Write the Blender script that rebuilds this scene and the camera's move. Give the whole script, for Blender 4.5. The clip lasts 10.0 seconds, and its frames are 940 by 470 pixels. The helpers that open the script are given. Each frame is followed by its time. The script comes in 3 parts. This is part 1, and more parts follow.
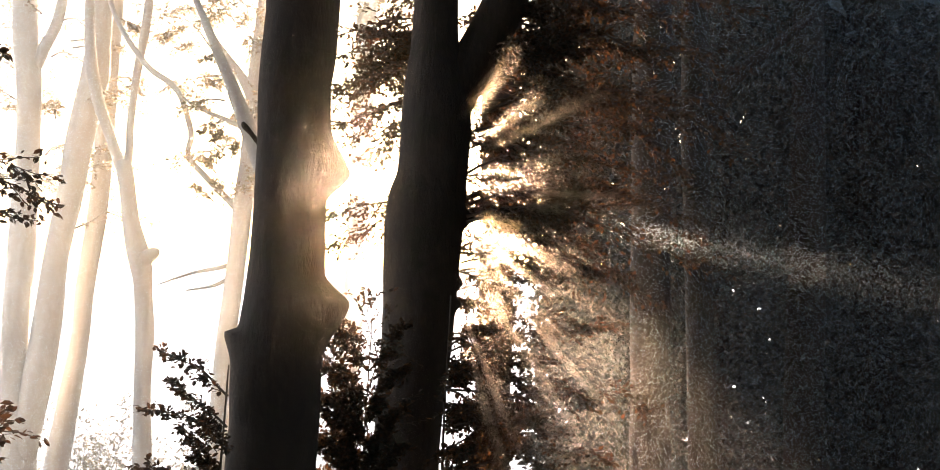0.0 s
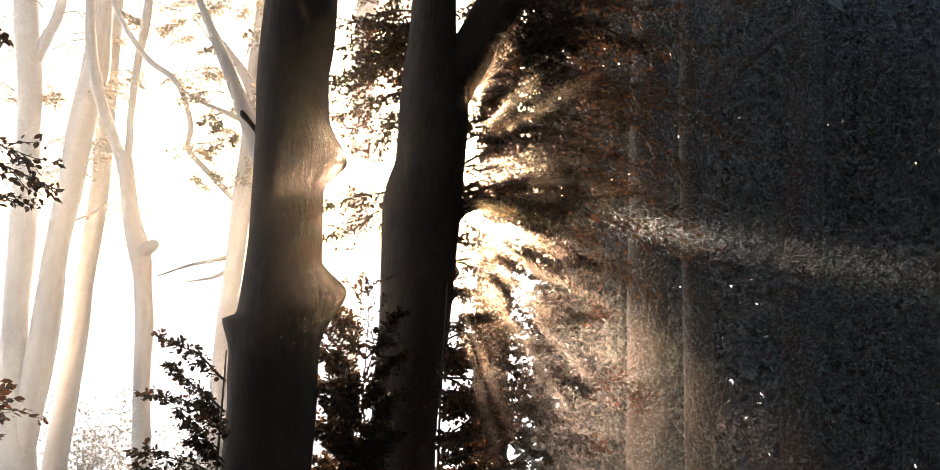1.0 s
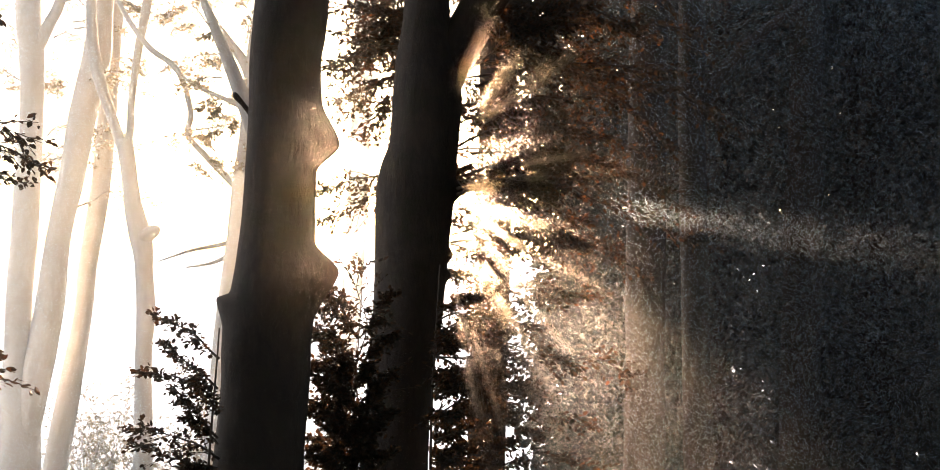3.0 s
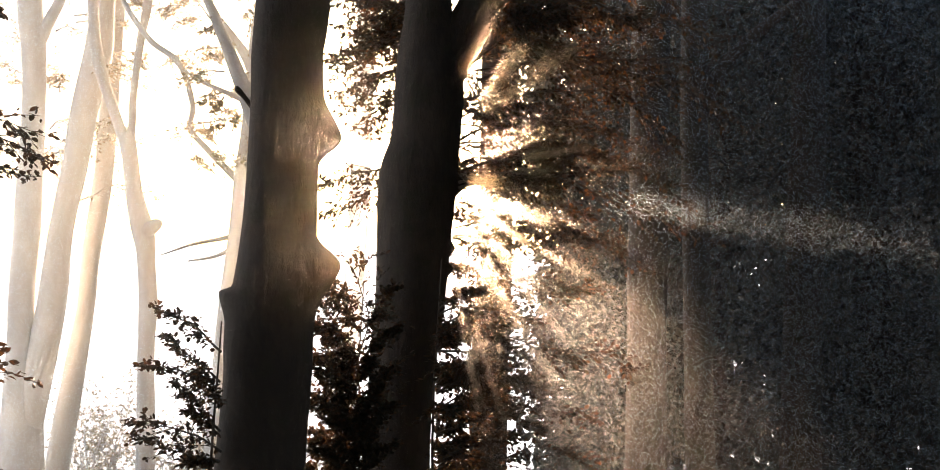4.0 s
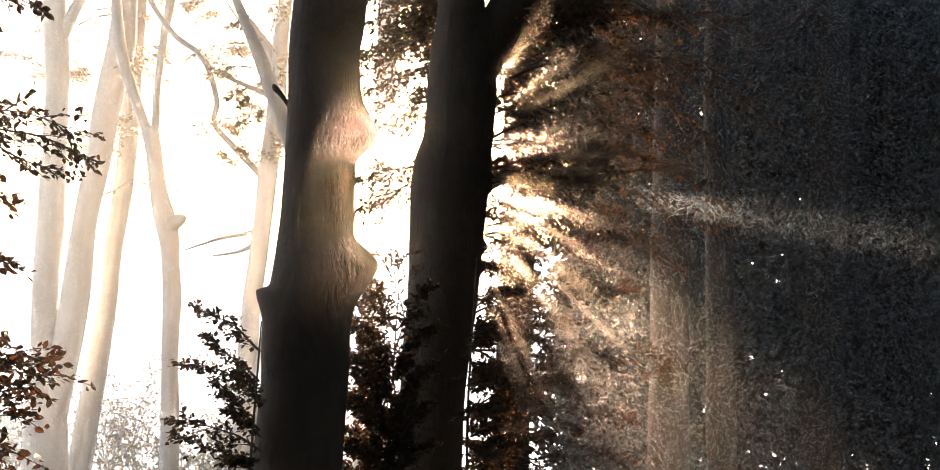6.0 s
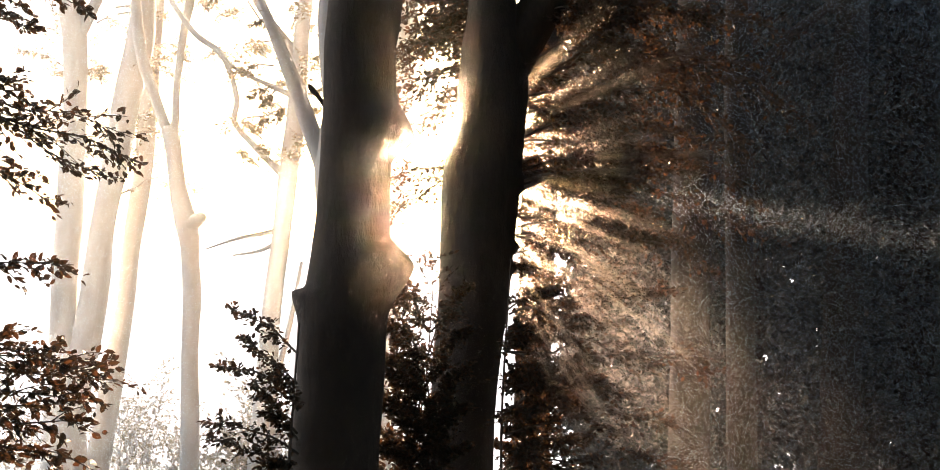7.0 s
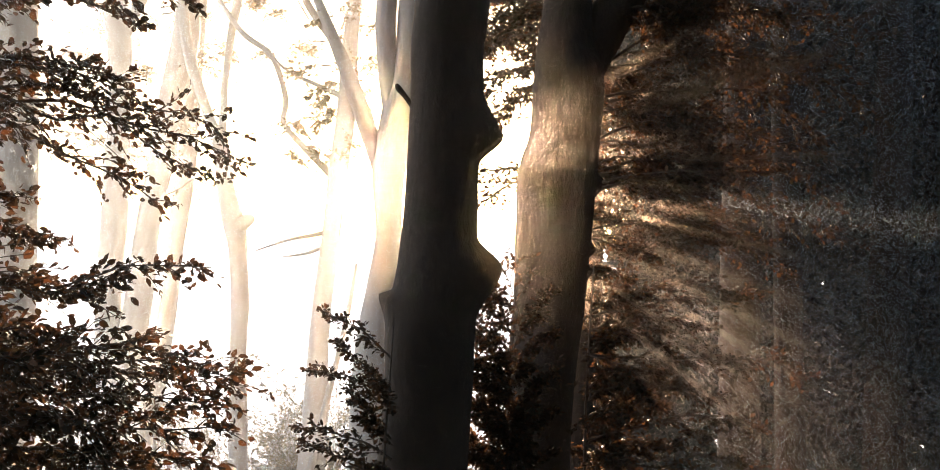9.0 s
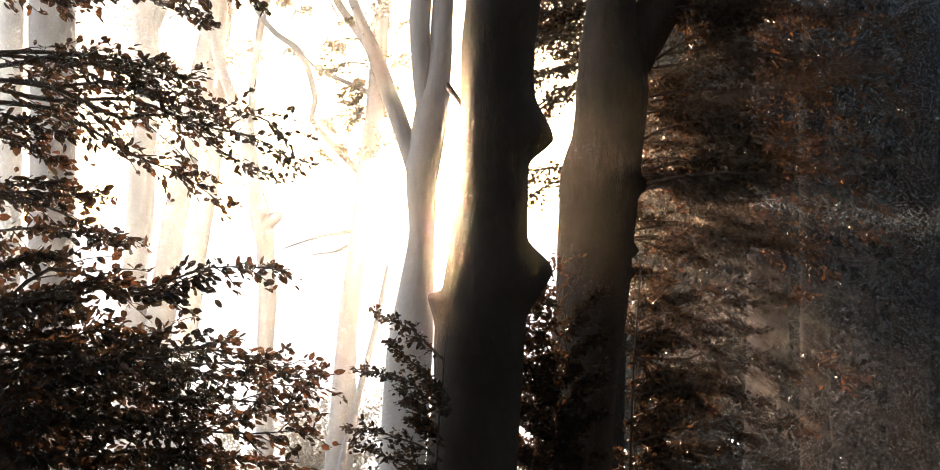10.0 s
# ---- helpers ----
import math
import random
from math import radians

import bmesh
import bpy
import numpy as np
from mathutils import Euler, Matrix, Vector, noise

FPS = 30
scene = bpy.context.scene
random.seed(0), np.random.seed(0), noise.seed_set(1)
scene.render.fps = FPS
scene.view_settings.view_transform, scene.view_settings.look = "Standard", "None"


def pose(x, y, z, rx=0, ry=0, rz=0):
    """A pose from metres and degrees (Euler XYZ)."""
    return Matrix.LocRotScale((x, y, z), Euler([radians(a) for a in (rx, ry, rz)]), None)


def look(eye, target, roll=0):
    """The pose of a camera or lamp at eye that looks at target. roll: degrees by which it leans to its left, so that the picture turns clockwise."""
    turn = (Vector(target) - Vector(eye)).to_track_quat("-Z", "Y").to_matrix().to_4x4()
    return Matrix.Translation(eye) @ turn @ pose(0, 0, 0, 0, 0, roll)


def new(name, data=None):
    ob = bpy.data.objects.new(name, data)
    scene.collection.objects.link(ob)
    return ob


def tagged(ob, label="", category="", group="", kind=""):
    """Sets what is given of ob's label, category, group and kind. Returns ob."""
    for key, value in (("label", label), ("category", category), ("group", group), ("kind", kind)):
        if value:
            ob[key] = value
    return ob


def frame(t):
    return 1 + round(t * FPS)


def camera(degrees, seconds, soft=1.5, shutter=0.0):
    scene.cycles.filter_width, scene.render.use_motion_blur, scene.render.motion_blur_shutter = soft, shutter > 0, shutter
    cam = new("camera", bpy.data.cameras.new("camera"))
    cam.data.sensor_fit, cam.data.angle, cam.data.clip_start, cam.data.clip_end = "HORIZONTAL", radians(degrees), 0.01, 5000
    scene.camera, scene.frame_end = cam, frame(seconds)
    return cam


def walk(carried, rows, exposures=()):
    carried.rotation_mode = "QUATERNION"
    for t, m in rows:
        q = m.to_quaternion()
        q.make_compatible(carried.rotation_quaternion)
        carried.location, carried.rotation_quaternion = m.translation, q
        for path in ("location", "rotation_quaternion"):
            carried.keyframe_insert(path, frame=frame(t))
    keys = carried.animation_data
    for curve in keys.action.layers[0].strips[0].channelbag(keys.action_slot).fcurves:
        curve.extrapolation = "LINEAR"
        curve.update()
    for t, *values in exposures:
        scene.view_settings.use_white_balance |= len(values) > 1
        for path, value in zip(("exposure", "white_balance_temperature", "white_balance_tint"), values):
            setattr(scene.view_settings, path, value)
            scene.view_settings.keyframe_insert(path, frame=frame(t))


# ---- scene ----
cam = camera(58.0, 10.0, soft=0.85)
PATH = [
    (0, (-0.059, -1.093, 4.808), (-0.063, 0.9, 4.978), 0.7),
    (0.5, (-0.049, -1.122, 4.783), (-0.054, 0.871, 4.948), 0.8),
    (1, (-0.027, -1.139, 4.727), (-0.032, 0.854, 4.894), 0.9),
    (1.5, (0.015, -1.166, 4.693), (0.006, 0.827, 4.856), 0.9),
    (2, (0.055, -1.178, 4.663), (0.043, 0.816, 4.821), 0.8),
    (2.5, (0.1, -1.19, 4.639), (0.082, 0.804, 4.793), 0.8),
    (4, (0.103, -1.198, 4.628), (0.076, 0.797, 4.763), 0.9),
    (4.5, (0.074, -1.186, 4.643), (0.044, 0.81, 4.771), 0.9),
    (5, (0.021, -1.188, 4.656), (-0.013, 0.808, 4.78), 1.1),
    (5.5, (-0.042, -1.191, 4.671), (-0.081, 0.805, 4.79), 1.1),
    (7, (-0.404, -1.138, 4.717), (-0.448, 0.859, 4.824), 1.2),
    (7.5, (-0.558, -1.113, 4.702), (-0.6, 0.884, 4.812), 1.3),
    (8, (-0.713, -1.101, 4.689), (-0.759, 0.896, 4.801), 1.2),
    (8.5, (-0.878, -1.082, 4.7), (-0.923, 0.915, 4.811), 1.3),
    (9, (-1.054, -1.061, 4.711), (-1.102, 0.935, 4.822), 1.3),
    (9.5, (-1.225, -1.062, 4.708), (-1.276, 0.935, 4.818), 1.8),
    (10, (-1.409, -1.035, 4.733), (-1.461, 0.962, 4.836), 1.7),
]
walk(cam, [(t, look(eye, target, roll)) for t, eye, target, roll in PATH], exposures=[(0, 1.95, 6500, 14), (10, 1.95, 6500, 14)])

# ---- sky, sun ----
SUN_WAY = Vector((-0.062, 0.985, 0.135)).normalized()      # towards the sun
SUN_EL = math.asin(SUN_WAY.z)
SUN_AZ = math.atan2(SUN_WAY.x, SUN_WAY.y)
world = bpy.data.worlds.new("misty_morning")
scene.world = world
world.use_nodes = True
wn, wl = world.node_tree.nodes, world.node_tree.links
sky = wn.new("ShaderNodeTexSky")
sky.sky_type, sky.sun_disc = "NISHITA", False
sky.sun_elevation, sky.sun_rotation = SUN_EL, SUN_AZ
sky.air_density, sky.dust_density, sky.ozone_density = 1.0, 4.0, 1.5
wn["Background"].inputs["Strength"].default_value = 0.15
wl.new(sky.outputs["Color"], wn["Background"].inputs["Color"])
lamp = bpy.data.lights.new("sun", "SUN")
lamp.energy, lamp.angle, lamp.color = 5.0, radians(0.6), (1.0, 0.68, 0.44)
new("sun", lamp).matrix_world = look((0, 0, 30), Vector((0, 0, 30)) - SUN_WAY)


# ---- materials ----
def shader(name):
    m = bpy.data.materials.new(name)
    m.use_nodes = True
    n = m.node_tree.nodes
    return m, n, m.node_tree.links, n["Principled BSDF"]


def noise_tex(n, l, vec, scale, detail=5.0, rough=0.6, stretch=(1, 1, 1)):
    mp = n.new("ShaderNodeMapping")
    mp.inputs["Scale"].default_value = stretch
    l.new(vec, mp.inputs["Vector"])
    t = n.new("ShaderNodeTexNoise")
    t.inputs["Scale"].default_value, t.inputs["Detail"].default_value, t.inputs["Roughness"].default_value = scale, detail, rough
    l.new(mp.outputs["Vector"], t.inputs["Vector"])
    return t.outputs["Fac"]


def ramp(n, l, fac, stops):
    r = n.new("ShaderNodeValToRGB")
    while len(r.color_ramp.elements) < len(stops):
        r.color_ramp.elements.new(0.5)
    for e, (p, c) in zip(r.color_ramp.elements, stops):
        e.position, e.color = p, (*c, 1)
    l.new(fac, r.inputs["Fac"])
    return r.outputs["Color"]


def mix(n, l, fac, a, b, how="MIX"):
    m = n.new("ShaderNodeMix")
    m.data_type, m.blend_type = "RGBA", how
    if isinstance(fac, float):
        m.inputs["Factor"].default_value = fac
    else:
        l.new(fac, m.inputs["Factor"])
    l.new(a, m.inputs["A"])
    if isinstance(b, tuple):
        rgb = n.new("ShaderNodeCombineColor")
        for k, name in enumerate(("Red", "Green", "Blue")):
            rgb.inputs[name].default_value = b[k]
        b = rgb.outputs[0]
    l.new(b, m.inputs["B"])
    return m.outputs["Result"]


def bark(name, dark, mid, light, rough, bump, moss=None):
    m, n, l, b = shader(name)
    tc = n.new("ShaderNodeTexCoord").outputs["Object"]
    fine = noise_tex(n, l, tc, 26.0, 8.0, 0.7, (1, 1, 0.35))
    broad = noise_tex(n, l, tc, 2.2, 4.0, 0.6, (1, 1, 0.5))
    ring = noise_tex(n, l, tc, 5.0, 3.0, 0.5, (0.8, 0.8, 1.3))
    c = ramp(n, l, fine, [(0.3, dark), (0.52, mid), (0.75, light)])
    c2 = ramp(n, l, broad, [(0.35, dark), (0.6, light)])
    col = mix(n, l, 0.45, c, c2)
    if moss:
        patch = ramp(n, l, noise_tex(n, l, tc, 3.4, 6.0, 0.7), [(0.52, (0, 0, 0)), (0.66, (1, 1, 1))])
        green = n.new("ShaderNodeRGB")
        green.outputs[0].default_value = (*moss, 1)
        col = mix(n, l, patch, col, green.outputs[0])
    l.new(col, b.inputs["Base Color"])
    b.inputs["Roughness"].default_value = rough
    add = n.new("ShaderNodeMath")
    add.operation = "ADD"
    l.new(fine, add.inputs[0])
    l.new(ring, add.inputs[1])
    bp = n.new("ShaderNodeBump")
    bp.inputs["Strength"].default_value, bp.inputs["Distance"].default_value = bump, 0.02
    l.new(add.outputs[0], bp.inputs["Height"])
    l.new(bp.outputs["Normal"], b.inputs["Normal"])
    return m


def leaf(name, stops, through_light, rough=0.55, glow=(1.0, 1.0, 1.0)):
    m, n, l, b = shader(name)
    isl = n.new("ShaderNodeNewGeometry").outputs["Random Per Island"]
    tc = n.new("ShaderNodeTexCoord").outputs["Object"]
    col = ramp(n, l, isl, stops)
    vein = ramp(n, l, noise_tex(n, l, tc, 40.0, 4.0), [(0.3, (0.72, 0.68, 0.62)), (0.7, (1.0, 1.0, 1.0))])
    col = mix(n, l, 1.0, col, vein, "MULTIPLY")
    l.new(col, b.inputs["Base Color"])
    b.inputs["Roughness"].default_value = rough
    tr = n.new("ShaderNodeBsdfTranslucent")
    l.new(mix(n, l, 1.0, col, glow, "MULTIPLY"), tr.inputs["Color"])   # light through a leaf is tinted russet
    mx = n.new("ShaderNodeMixShader")
    mx.inputs["Fac"].default_value = through_light
    l.new(b.outputs[0], mx.inputs[1])
    l.new(tr.outputs[0], mx.inputs[2])
    l.new(mx.outputs[0], n["Material Output"].inputs["Surface"])
    return m


# Base colour darkened to carry the shade on near trunks; moss patches are real.
BARK = bark("shade_darkened_beech_bark", (0.02, 0.0145, 0.0105), (0.04, 0.029, 0.021), (0.075, 0.052, 0.035), 0.85, 0.9, (0.034, 0.03, 0.014))
# Smooth bark, its colour lightened to stand for mist and light in the clearing.
PALE = bark("smooth_hazed_bark", (0.46, 0.44, 0.41), (0.56, 0.535, 0.50), (0.64, 0.615, 0.58), 0.7, 0.25)
TWIG = bark("twig_bark", (0.05, 0.038, 0.028), (0.08, 0.06, 0.045), (0.12, 0.10, 0.08), 0.8, 0.3)
LEAF = leaf("autumn_beech_leaf", [(0.0, (0.035, 0.034, 0.02)), (0.4, (0.06, 0.044, 0.026)), (0.8, (0.085, 0.054, 0.03)), (1.0, (0.14, 0.075, 0.035))], 0.32, glow=(1.35, 1.0, 0.8))
# Paler copy of the leaf, with haze and backlight put into its colour.
LEAF_PALE = leaf("hazed_pale_leaf", [(0.0, (0.38, 0.34, 0.26)), (0.5, (0.48, 0.42, 0.33)), (1.0, (0.56, 0.47, 0.37))], 0.55)
# Separate leaf for shaded woods; dim haze lifts its base colour to grey.
LEAF_DEEP = leaf("hazed_shade_leaf", [(0.0, (0.075, 0.085, 0.078)), (0.6, (0.10, 0.10, 0.09)), (1.0, (0.12, 0.10, 0.08))], 0.10, 0.85)


def litter():
    m, n, l, b = shader("leaf_litter")
    tc = n.new("ShaderNodeTexCoord").outputs["Object"]
    v = n.new("ShaderNodeTexVoronoi")
    v.inputs["Scale"].default_value = 14.0
    l.new(tc, v.inputs["Vector"])
    c = ramp(n, l, v.outputs["Color"], [(0.2, (0.09, 0.055, 0.03)), (0.5, (0.2, 0.12, 0.06)), (0.8, (0.3, 0.2, 0.11))])
    c2 = ramp(n, l, noise_tex(n, l, tc, 0.4), [(0.35, (0.08, 0.08, 0.04)), (0.65, (0.25, 0.17, 0.1))])
    l.new(mix(n, l, 0.4, c, c2), b.inputs["Base Color"])
    b.inputs["Roughness"].default_value = 0.9
    bp = n.new("ShaderNodeBump")
    bp.inputs["Distance"].default_value = 0.03
    l.new(v.outputs["Distance"], bp.inputs["Height"])
    l.new(bp.outputs["Normal"], b.inputs["Normal"])
    return m


def glowing_mist():
    m, n, l, b = shader("glowing_mist")
    # Emission replaces the sunlight that distant mist would scatter.
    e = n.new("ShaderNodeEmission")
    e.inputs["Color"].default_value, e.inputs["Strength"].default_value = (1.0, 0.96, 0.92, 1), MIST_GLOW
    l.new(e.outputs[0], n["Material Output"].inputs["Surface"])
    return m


def lit_mist(name, forward, rough, colour):
    """Water droplets: much of the sunlight goes on almost straight through them, the rest is spread wide."""
    m, n, l, b = shader(name)
    dif = n.new("ShaderNodeBsdfTranslucent")
    dif.inputs["Color"].default_value = (*colour, 1)
    fore = n.new("ShaderNodeBsdfRefraction")
    fore.distribution = "BECKMANN"
    fore.inputs["Color"].default_value = (*colour, 1)
    fore.inputs["IOR"].default_value, fore.inputs["Roughness"].default_value = 1.33, rough
    mx = n.new("ShaderNodeMixShader")
    mx.inputs["Fac"].default_value = forward
    l.new(dif.outputs[0], mx.inputs[1])
    l.new(fore.outputs[0], mx.inputs[2])
    l.new(mx.outputs[0], n["Material Output"].inputs["Surface"])
    return m


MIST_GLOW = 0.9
LITTER, MIST = litter(), glowing_mist()
BEAM = lit_mist("shaft_droplets", 0.95, 0.57, (0.36, 0.315, 0.275))
HAZE = lit_mist("haze_droplets", 0.75, 0.85, (0.95, 0.9, 0.84))
DROPLETS, DRIZZLE = lit_mist("mist_droplets", 0.96, 0.51, (0.34, 0.30, 0.265)), lit_mist("finer_mist_droplets", 0.3, 0.75, (0.74, 0.87, 0.98))


# ---- builders ----
def mesh_of(name, verts, faces, material, smooth=False):
    me = bpy.data.meshes.new(name)
    me.from_pydata([tuple(v) for v in verts], [], faces)
    me.materials.append(material)
    if smooth:
        me.polygons.foreach_set("use_smooth", np.ones(len(me.polygons), dtype=bool))
    me.update()
    return me


def part(name, me, parent, label=""):
    ob = new(name, me)
    ob.parent = parent
    if parent.type == "EMPTY":
        ob.matrix_parent_inverse = parent.matrix_basis.inverted()
    return tagged(ob, label)


def thing(name, at, label, category, group="", kind=""):
    ob = new(name)
    ob.empty_display_size = 0.3
    ob.matrix_basis = Matrix.Translation(at)
    return tagged(ob, label, category, group, kind)


def spline(pts, step=0.12):
    """Smooth line through (x, y, z, r) points."""
    p = np.array(pts, dtype=float)
    p = np.vstack([2 * p[0] - p[1], p, 2 * p[-1] - p[-2]])
    out = []
    for i in range(1, len(p) - 2):
        n = max(2, int(np.linalg.norm(p[i + 1, :3] - p[i, :3]) / step))
        for k in range(n):
            t = k / n
            out.append(0.5 * (2 * p[i] + (p[i + 1] - p[i - 1]) * t + (2 * p[i - 1] - 5 * p[i] + 4 * p[i + 1] - p[i + 2]) * t * t
                              + (3 * p[i] - p[i - 1] - 3 * p[i + 1] + p[i + 2]) * t ** 3))
    out.append(p[-2])
    return np.array(out)


def tube(verts, faces, pts, segs=8, step=0.12, rough=0.0, knobs=(), seed=0.0):
    """Adds a tapered limb. knobs: (z, angle, bulge, reach up, reach down, half width in radians)."""
    line = spline(pts, step)
    base = len(verts)
    tang = np.gradient(line[:, :3], axis=0)
    tang /= np.linalg.norm(tang, axis=1)[:, None] + 1e-9
    ref = np.array((1.0, 0, 0)) if abs(tang[0][0]) < 0.8 else np.array((0, 0, 1.0))
    for c, t in zip(line, tang):
        u = ref - t * ref.dot(t)
        u /= np.linalg.norm(u)
        w = np.cross(t, u)
        ref = u
        for k in range(segs):
            a = 2 * math.pi * k / segs
            r = max(c[3], 0.002)
            if rough:
                v = Vector((math.cos(a) * 1.3 + seed, math.sin(a) * 1.3, c[2] * 0.9))
                r *= 1 + rough * noise.noise(v) + 0.35 * rough * noise.noise(v * 4.1)
            for z, ka, bulge, up, down, hw in knobs:
                da = (a - ka + math.pi) % (2 * math.pi) - math.pi
                dz = (c[2] - z) / (up if c[2] > z else down)
                if abs(dz) < 1:
                    r += bulge * (0.35 * (1 - abs(dz)) + 0.325 * (1 + math.cos(math.pi * dz))) * math.exp(-(da / hw) ** 2)
            verts.append(tuple(c[:3] + r * (math.cos(a) * u + math.sin(a) * w)))
    rows = len(line)
    for i in range(rows - 1):
        for k in range(segs):
            a, b = base + i * segs + k, base + i * segs + (k + 1) % segs
            faces.append((a, b, b + segs, a + segs))
    faces.append(tuple(base + k for k in range(segs))[::-1])
    faces.append(tuple(base + (rows - 1) * segs + k for k in range(segs)))


def limb(name, pts, material, parent, segs=8, step=0.12, rough=0.0, knobs=(), seed=0.0, label=""):
    v, f = [], []
    tube(v, f, pts, segs, step, rough, knobs, seed)
    return part(name, mesh_of(name, v, f, material, smooth=True), parent, label)


LEAF_SHAPE = np.array([(0, 0, 0), (0.3, 0.26, 0.05), (0.68, 0.24, 0.03), (1.0, 0, -0.07), (0.68, -0.24, 0.03), (0.3, -0.26, 0.05), (0.5, 0, -0.02)])
LEAF_FACES = [(0, 6, 1), (1, 6, 2), (2, 6, 3), (3, 6, 4), (4, 6, 5), (5, 6, 0)]
LEAF_CARD = np.array([(0, 0, 0), (0.45, 0.27, 0.05), (1.0, 0, -0.05), (0.45, -0.27, 0.05)])


def leaf_cloud(name, at, way, size, material, parent, rng, flat=0.6, fine=True, label=""):
    """One mesh of many small leaves: at, the way that each points, and its size."""
    at, way, size = np.asarray(at, float), np.asarray(way, float), np.asarray(size, float)
    n = len(at)
    way = way / (np.linalg.norm(way, axis=1)[:, None] + 1e-9)
    up = rng.normal(0, 0.75, (n, 3)) + np.array((0, 0, flat))
    side = np.cross(up, way)
    side /= np.linalg.norm(side, axis=1)[:, None] + 1e-9
    nor = np.cross(way, side)
    shape = LEAF_SHAPE[:6] if fine == "oval" else LEAF_SHAPE if fine else LEAF_CARD
    width = rng.uniform(0.8, 1.15, (n, 1, 1))
    v = at[:, None, :] + size[:, None, None] * (shape[None, :, 0:1] * way[:, None, :] + width * shape[None, :, 1:2] * side[:, None, :] + shape[None, :, 2:3] * nor[:, None, :])
    k = len(shape)
    faces = []
    for i in range(n):
        for fc in ([(0, 1, 2, 3, 4, 5)] if fine == "oval" else LEAF_FACES if fine else [(0, 1, 2, 3)]):
            faces.append(tuple(i * k + j for j in fc))
    me = mesh_of(name, v.reshape(-1, 3), faces, material)
    return part(name, me, parent, label)


def bough(parent, start, end, rng, sag=0.1, spread=0.35, twigs=16, per=9, leaf_size=0.062, r=0.012, wood=None, leaves=None, fine=True, bare=0.12, flat=0.6):
    """A leafy bough: a bent branch, side twigs in a loose fan, leaves along each twig."""
    start, end = np.array(start, float), np.array(end, float)
    length = np.linalg.norm(end - start)
    ctrl = []
    for k in range(6):
        t = k / 5
        wob = rng.normal(0, 0.025 * length, 3) * (0 < k)
        c = start + (end - start) * t + np.array((0, 0, sag * length * math.sin(math.pi * t))) + wob
        ctrl.append((*c, r * (1 - 0.85 * t)))
    v, f = [], []
    tube(v, f, ctrl, 6, 0.1)
    tv, tf = [], []
    line = spline(ctrl, 0.04)[:, :3]
    ats, ways, sizes = [], [], []
    fwd = (end - start) / length
    side = np.cross(fwd, (0, 0, 1.0))
    side /= np.linalg.norm(side) + 1e-9
    for k in range(twigs):
        t = bare + (1 - bare) * (k + rng.uniform(0, 0.8)) / twigs
        t = min(t, 0.995)
        o = line[int(t * (len(line) - 1))]
        s = 1 if k % 2 else -1
        tl = spread * length * (1.05 - 0.75 * t) * rng.uniform(0.5, 1.2)
        d = fwd * rng.uniform(0.5, 1.0) + side * s * rng.uniform(0.25, 1.0) + np.array((0, 0, rng.normal(-0.05, 0.32)))
        d /= np.linalg.norm(d)
        tip = o + d * tl + np.array((0, 0, -0.12 * tl))
        midp = o + d * tl * 0.5 + rng.normal(0, 0.03 * tl, 3)
        tube(tv, tf, [(*o, r * 0.35), (*midp, r * 0.25), (*tip, 0.0015)], 3, 0.15)
        for j in range(per):
            q = (j + rng.uniform(0.2, 1.0)) / per
            pos = o + (midp - o) * 2 * q if q < 0.5 else midp + (tip - midp) * (2 * q - 1)
            ats.append(pos + rng.normal(0, 0.012, 3))
            ways.append(d * 0.8 + (side if j % 2 else -side) * rng.uniform(0.3, 1.0) + rng.normal(0, 0.45, 3) + np.array((0, 0, -0.15)))
            sizes.append(leaf_size * rng.uniform(0.65, 1.25))
    b = part("branch", mesh_of("branch", v, f, wood or TWIG, smooth=True), parent)
    tagged(part("spray", mesh_of("spray", tv, tf, wood or TWIG, smooth=True), b), kind="stuff")
    tagged(leaf_cloud("foliage", ats, ways, sizes, leaves or LEAF, b, rng, flat=flat, fine=fine), kind="stuff")
    return b


def scatter(name, box, count, size, material, parent, rng, fine=False, keep=None):
    lo, hi = np.array(box[0], float), np.array(box[1], float)
    at = rng.uniform(lo, hi, (count, 3))
    if keep is not None:
        at = at[[keep(p) for p in at]]
    way = rng.normal(0, 1, at.shape)
    return leaf_cloud(name, at, way, rng.uniform(size[0], size[1], len(at)), material, parent, rng, flat=0.2, fine=fine)


RNG = np.random.default_rng(7)

# ---- ground and distance ----
gx = np.linspace(-1, 1, 61)
gx = np.sign(gx) * (np.abs(gx) ** 2.2) * 900
gv, gf = [], []
for yy in gx:
    for xx in gx:
        near = max(0.0, 1 - math.hypot(xx, yy) / 60)
        gv.append((xx, yy, 0.35 * near * noise.noise(Vector((xx * 0.18, yy * 0.18, 0)))))
for a in range(60):
    for b in range(60):
        i = a * 61 + b
        gf.append((i, i + 1, i + 62, i + 61))
tagged(new("ground", mesh_of("ground", gv, gf, LITTER, smooth=True)), "forest floor covered in brown leaf litter", "ground", kind="structure")

# Glowing sheet for misty distance; its unseen arc behind is added to light trunks.
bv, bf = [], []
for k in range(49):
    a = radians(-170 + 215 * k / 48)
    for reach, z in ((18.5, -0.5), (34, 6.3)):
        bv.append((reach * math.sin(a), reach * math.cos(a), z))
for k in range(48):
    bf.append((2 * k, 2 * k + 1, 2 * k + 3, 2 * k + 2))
tagged(new("backdrop", mesh_of("backdrop", bv, bf, MIST)), "glowing sheet standing for white morning mist over the distance", "mist", kind="structure")


